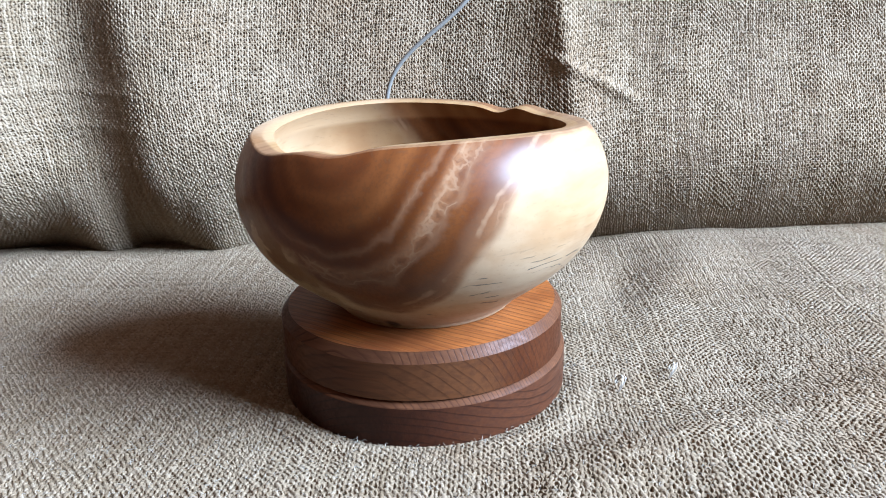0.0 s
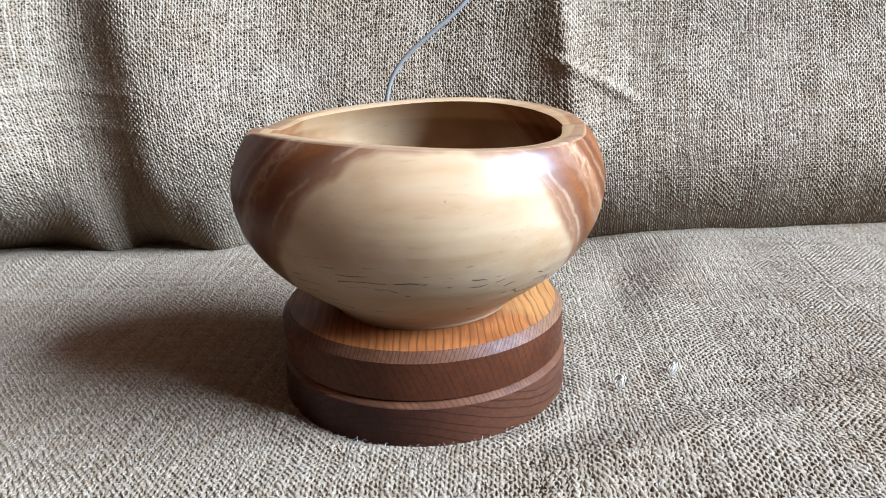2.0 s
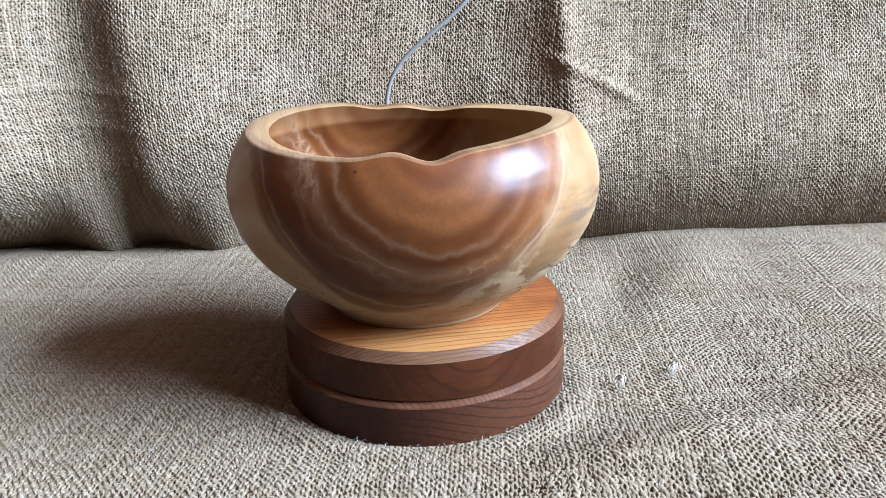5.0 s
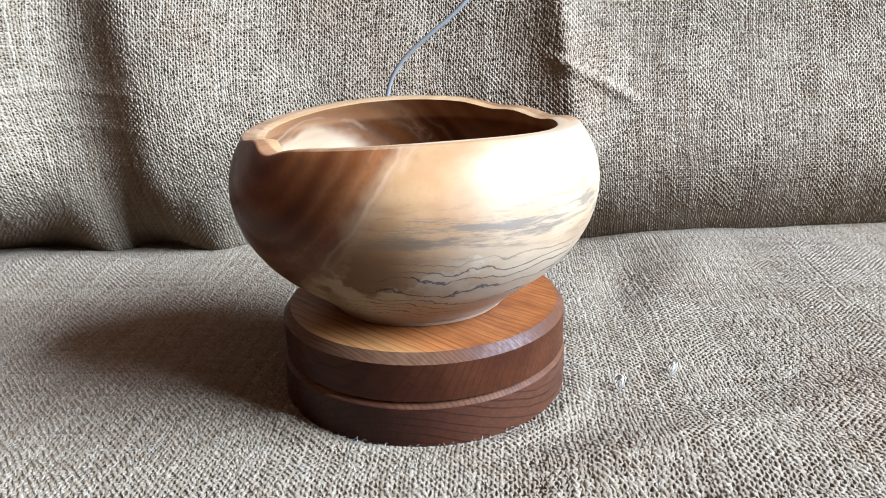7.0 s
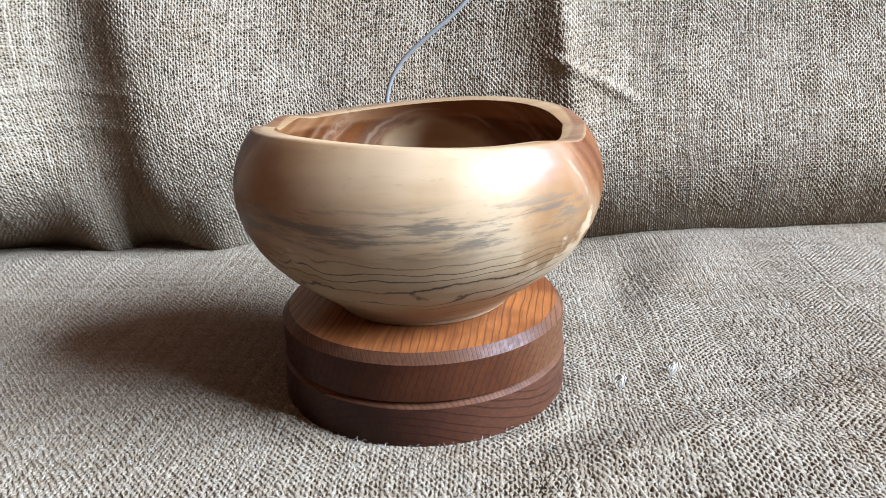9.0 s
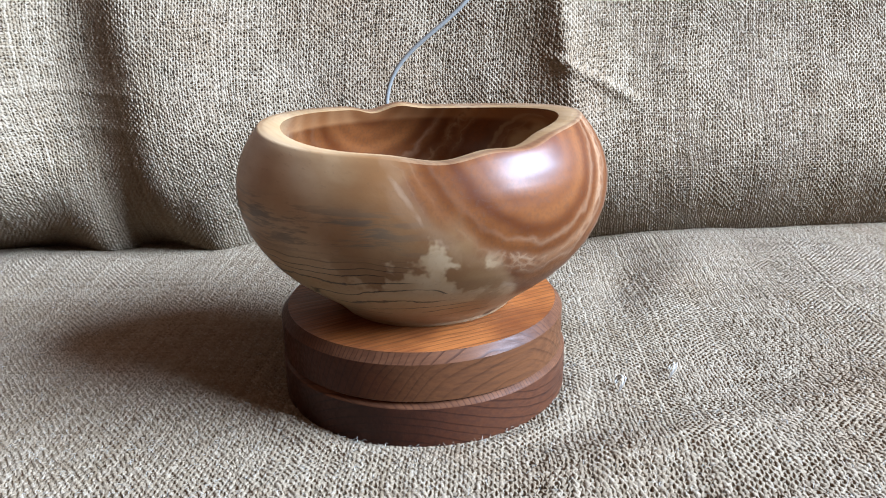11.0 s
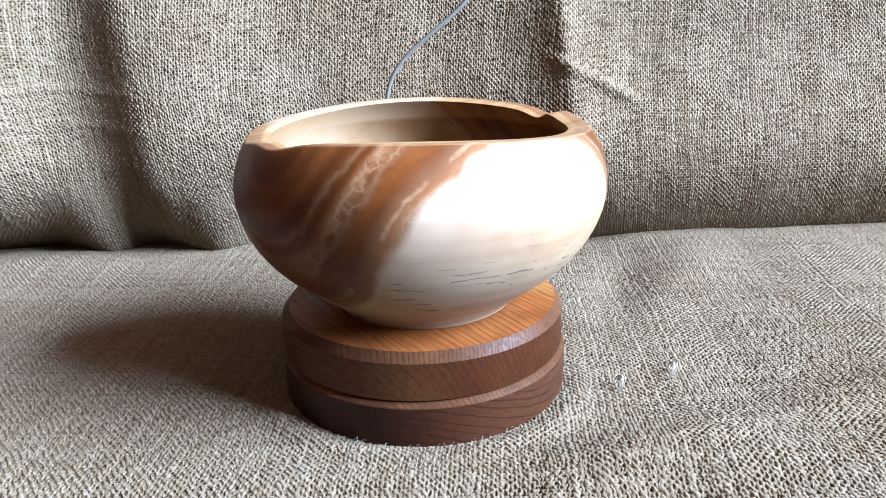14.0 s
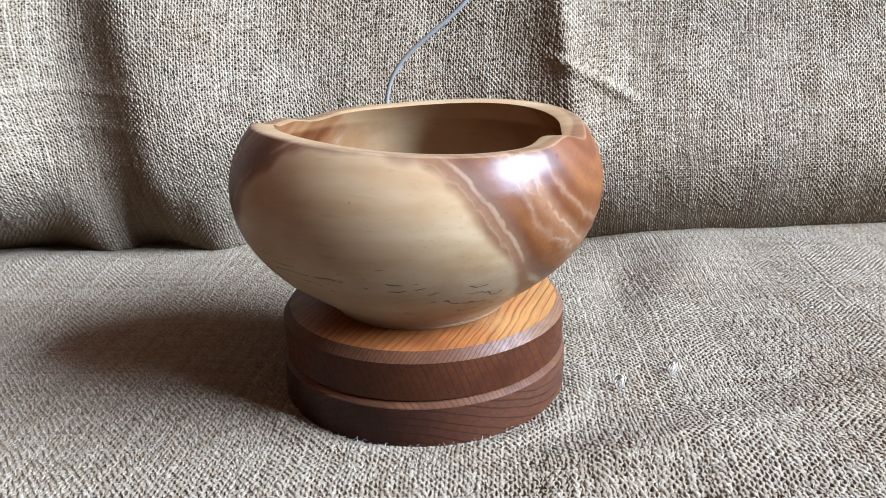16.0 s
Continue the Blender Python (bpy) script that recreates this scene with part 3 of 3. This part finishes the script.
def cloths():
    x0, x1 = -0.68, 0.68
    y0 = -0.58

    def lie(u, v):
        x = x0 + (x1 - x0) * u
        yb = back_y(x, 0.0) + 0.012
        y = y0 + (yb - y0) * v
        return (x, y, table_z(x, y) - 0.0011), (x + 0.004 * math.sin(y * 14), y + 0.03 * x)

    under = sheet("table_cloth", lie, 220, 140, M_TABLE)
    tagged(under, "coarse grey-beige burlap cloth spread wrinkled over the table", "cloth")

    def on_table(u, v):
        x, y = -0.40 + u + 0.10 * (v - 0.14), -0.14 + v - 0.05 * (u - 0.40)
        return x, y, table_z(x, y)

    shade_under(under, -0.36, 0.38, -0.12, 0.30, 1, M_TABLE_GAPS)
    ob = woven("yarn", on_table, 0.82, 0.40, 0.0019, 0.0019, 0.56, 0.50, 0.60, 2.4, -0.27, 3, M_YARN)
    ob.parent = under
    tagged(ob, "woven grey-beige jute yarns with fuzzy uneven thickness", kind="stuff")

    def hang(u, v):
        x = x0 + (x1 - x0) * u
        z = -0.005 + 0.445 * v
        return (x, back_y(x, z) + 0.0011, z), (x * 1.04 + 0.012 * math.sin(z * 9 + x * 3), z)

    under = sheet("backdrop_cloth", hang, 260, 90, M_BACK)
    tagged(under, "coarse beige burlap cloth hanging in folds behind the bowl", "cloth")

    def on_back(u, v):
        z = -0.004 + 0.95 * v
        x = -0.375 + u + 0.006 * math.sin(v * 22 + u * 5) - 0.03 * v
        return x, back_y(x, z), z

    shade_under(under, -0.355, 0.395, -0.05, 0.235, 2, M_BACK_GAPS)
    ob = woven("yarn", on_back, 0.80, 0.265, 0.0019, 0.0021, 0.475, 0.44, 0.66, 2.2, -0.14, 8, M_WARP)
    ob.parent = under
    tagged(ob, "woven beige jute yarns with small dark gaps", kind="stuff")


# ---- the turntable ----
def turntable():
    base = tagged(new("turntable"), "two stacked round stained larch discs, the upper one turning", "turntable")
    lower = [(0.0734, 0.0), (0.0742, 0.0008), (0.0742, 0.0203), (0.07395, 0.0208), (0.0718, 0.0226), (0.0712, 0.0229)]
    disc = part("base_disc", lathe(lower, 160), M_BASE, base, "dark brown stained wooden base disc", smooth=22)
    disc.data.materials.append(M_EDGE)
    # bevel in a lighter copy: the light on its slope is in the colour
    for f in disc.data.polygons:
        if 0.4 < f.normal.z < 0.9:
            f.material_index = 1
    bm = lathe([(0.012, 0.0227), (0.012, 0.0236)], 48)
    part("bearing", bm, M_CABLE, base, "steel bearing between the discs")
    upper = [(0.0724, 0.0), (0.0730, 0.0005), (0.0730, 0.0185), (0.07275, 0.0189), (0.0698, 0.0226), (0.0694, 0.0230), (0.0688, 0.0229)]
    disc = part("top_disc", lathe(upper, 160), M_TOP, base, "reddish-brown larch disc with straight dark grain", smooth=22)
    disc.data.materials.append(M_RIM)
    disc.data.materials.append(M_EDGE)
    # sides and bevel take the darker copies, shade put into the colour
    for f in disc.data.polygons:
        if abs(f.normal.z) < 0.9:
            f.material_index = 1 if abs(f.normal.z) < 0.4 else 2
    return disc


# ---- the bowl ----
def rim_height(a):
    """Height of the wavy rim over the foot, by the angle."""
    def g(c, w):
        d = (a - c + 180) % 360 - 180
        return math.exp(-(d / w) ** 2)
    t = radians(a)
    return (0.0909 - 0.00043 * math.cos(t) - 0.00064 * math.sin(t) - 0.00174 * math.cos(2 * t) - 0.00166 * math.sin(2 * t)
            + 0.0019 * g(40, 7) - 0.0026 * g(53, 6.5) - 0.0032 * g(217, 12) - 0.0026 * g(243, 10))


def bowl():
    outer = [(0.0440, 0.0), (0.0450, 0.0006), (0.0456, 0.0024), (0.0476, 0.0036), (0.0516, 0.0074), (0.0566, 0.0113), (0.0623, 0.0155),
             (0.0713, 0.0227), (0.0781, 0.0299), (0.0833, 0.0371), (0.0870, 0.0443), (0.0894, 0.0515), (0.0906, 0.0587),
             (0.0906, 0.0659), (0.0893, 0.0731), (0.0866, 0.0803), (0.0824, 0.0875), (0.0775, 0.0935), (0.0735, 0.0980)]
    zs = np.array([p[1] for p in outer])
    rs = np.array([p[0] for p in outer])
    seg, up = 240, 44
    bm = bmesh.new()
    rings = []
    fine = np.linspace(0, 1, up)
    for f in fine:
        ring = []
        for k in range(seg):
            a = 360 * k / seg
            h = rim_height(a) - 0.0006
            z = h * (f ** 1.25)
            r = np.interp(z, zs, rs)
            ring.append((r, z, a))
        rings.append(ring)
    # rounded outer edge, flat rim, rounded inner edge, inside wall, floor
    last = rings[-1]
    def lip(inset, drop):
        rings.append([(r - inset, z + drop, a) for r, z, a in last])
    lip(0.0006, 0.0005)
    lip(0.0014, 0.0007)
    lip(0.0100, -0.0002)
    lip(0.0111, -0.0005)
    for f in np.linspace(0.96, 0.0, 26):
        ring = []
        for r0, h, a in last:
            z = 0.012 + (h - 0.0016 - 0.012) * f
            wall = 0.0112 - 0.002 * math.sin(math.pi * min(1, f))
            r = np.interp(max(z, 0.0036), zs, rs) - wall
            low = 1 - f
            r = r * math.sqrt(max(0.0, 1 - low ** 5 * 0.97)) 
            ring.append((max(r, 0.004), z, a))
        rings.append(ring)
    made = [[bm.verts.new((r * math.cos(radians(a)), r * math.sin(radians(a)), z)) for r, z, a in ring] for ring in rings]
    for p, q in zip(made, made[1:]):
        for k in range(seg):
            bm.faces.new((p[k], p[(k + 1) % seg], q[(k + 1) % seg], q[k]))
    bm.faces.new(made[0][::-1])
    bm.faces.new(made[-1])
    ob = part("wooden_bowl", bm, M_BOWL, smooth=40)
    ob.data.materials.append(M_LIP)
    for k in range(seg * (up - 1), seg * (up + 3)):
        ob.data.polygons[k].material_index = 1
    return tagged(ob, "turned wooden bowl with wavy rim, red heartwood and pale spalted sapwood", "bowl")


# ---- the cable behind the bowl ----
def tube(name, points, radius, material):
    cu = bpy.data.curves.new(name, "CURVE")
    cu.dimensions, cu.bevel_depth, cu.bevel_resolution, cu.resolution_u = "3D", radius, 4, 10
    sp = cu.splines.new("NURBS")
    sp.points.add(len(points) - 1)
    for q, p in zip(sp.points, points):
        q.co = (*p, 1.0)
    sp.order_u, sp.use_endpoint_u = 4, True
    tmp = bpy.data.objects.new(name, cu)
    me = bpy.data.meshes.new_from_object(tmp)
    bpy.data.objects.remove(tmp)
    me.materials.clear()
    me.materials.append(material)
    me.shade_smooth()
    return new(name, me)


def cable():
    pts = [(0.115, 0.235, 0.34), (0.090, 0.190, 0.25), (0.050, 0.185, 0.205), (0.034, 0.185, 0.187), (0.016, 0.185, 0.173), (0.000, 0.185, 0.161),
           (-0.014, 0.185, 0.147), (-0.021, 0.185, 0.131), (-0.022, 0.185, 0.115), (-0.022, 0.183, 0.08), (-0.020, 0.175, 0.03), (-0.015, 0.150, 0.004), (0.0, 0.09, 0.006), (0.0, 0.072, 0.010)]
    tagged(tube("cable", pts, 0.0016, M_CABLE), "thin grey-blue cable hanging in a curve behind the bowl", "cable")


def strand(bm, points, radius):
    """A thin three-sided thread through the points."""
    last = None
    for k, p in enumerate(points):
        q = points[min(k + 1, len(points) - 1)]
        o = points[max(k - 1, 0)]
        way = (Vector(q) - Vector(o)).normalized()
        side = way.cross(Vector((0.3, 0.2, 1.0))).normalized()
        up = side.cross(way)
        ring = [bm.verts.new(Vector(p) + radius * (math.cos(a) * side + math.sin(a) * up)) for a in (0.5, 2.6, 4.7)]
        if last:
            for i in range(3):
                bm.faces.new((last[i], last[(i + 1) % 3], ring[(i + 1) % 3], ring[i]))
        last = ring


def lint():
    """Short fibres that stand out of the cloth, and two pulled threads."""
    rnd = random.Random(5)
    bm = bmesh.new()
    for k in range(8000):
        if k < 140:
            a = rnd.uniform(math.pi * 0.95, math.pi * 2.05)
            d = 0.0748 + abs(rnd.gauss(0, 0.004))
            x, y = d * math.cos(a), d * math.sin(a)
        else:
            x, y = rnd.uniform(-0.34, 0.36), -0.20 + 0.38 * rnd.random() ** 1.4
        if math.hypot(x, y) < 0.0746:
            continue
        z = table_z(x, y)
        a, n, size = rnd.uniform(0, 6.28), 5, rnd.uniform(0.0012, 0.0042)
        turn, rise = rnd.uniform(-0.6, 0.6), rnd.uniform(0.05, 0.5)
        pts = []
        for i in range(n):
            pts.append((x, y, z + 0.0011 + size * rise * math.sin(math.pi * 0.85 * i / (n - 1))))
            x, y, a = x + size / n * math.cos(a), y + size / n * math.sin(a), a + turn
        strand(bm, pts, rnd.uniform(0.00006, 0.00013))
    tagged(part("cloth_lint", bm, M_LINT), "short pale jute fibres standing out of the burlap", "lint", kind="stuff")
    for x, y, a, size in ((0.1290, -0.0180, 1.1, 0.013), (0.0985, -0.0300, 1.3, 0.010)):
        bm = bmesh.new()
        z = table_z(x, y)
        pts = [(x + size * (t - 0.3) * math.cos(a) + 0.002 * math.sin(5 * t), y + size * (t - 0.3) * math.sin(a), z + 0.0014 + 0.0065 * math.sin(math.pi * t)) for t in np.linspace(0, 1, 9)]
        strand(bm, pts, 0.00055)
        pts = [(p[0] + 0.0016 * math.sin(3 * k / 8), p[1] - 0.001 * k / 8, p[2] - 0.0004 * k / 8) for k, p in enumerate(pts)]
        strand(bm, pts, 0.00035)
        tagged(part("loose_thread", bm, M_LOOSE), "loop of pale jute thread pulled from the burlap", "thread", "loose threads on the cloth")


room()
table()
cloths()
top_disc = turntable()
the_bowl = bowl()
cable()
lint()


def motions():
    period = 13.15
    def rows(dx, dy, z):
        out = []
        for k in range(33):
            t = 0.5 * k
            out.append((t, pose(0, 0, z, 0, 0, -360 * t / period) @ pose(dx, dy, 0)))
        return out
    walk(top_disc, rows(-0.0006, 0.0003, 0.0233))
    walk(the_bowl, rows(0.0019, -0.0012, 0.0461))


motions()
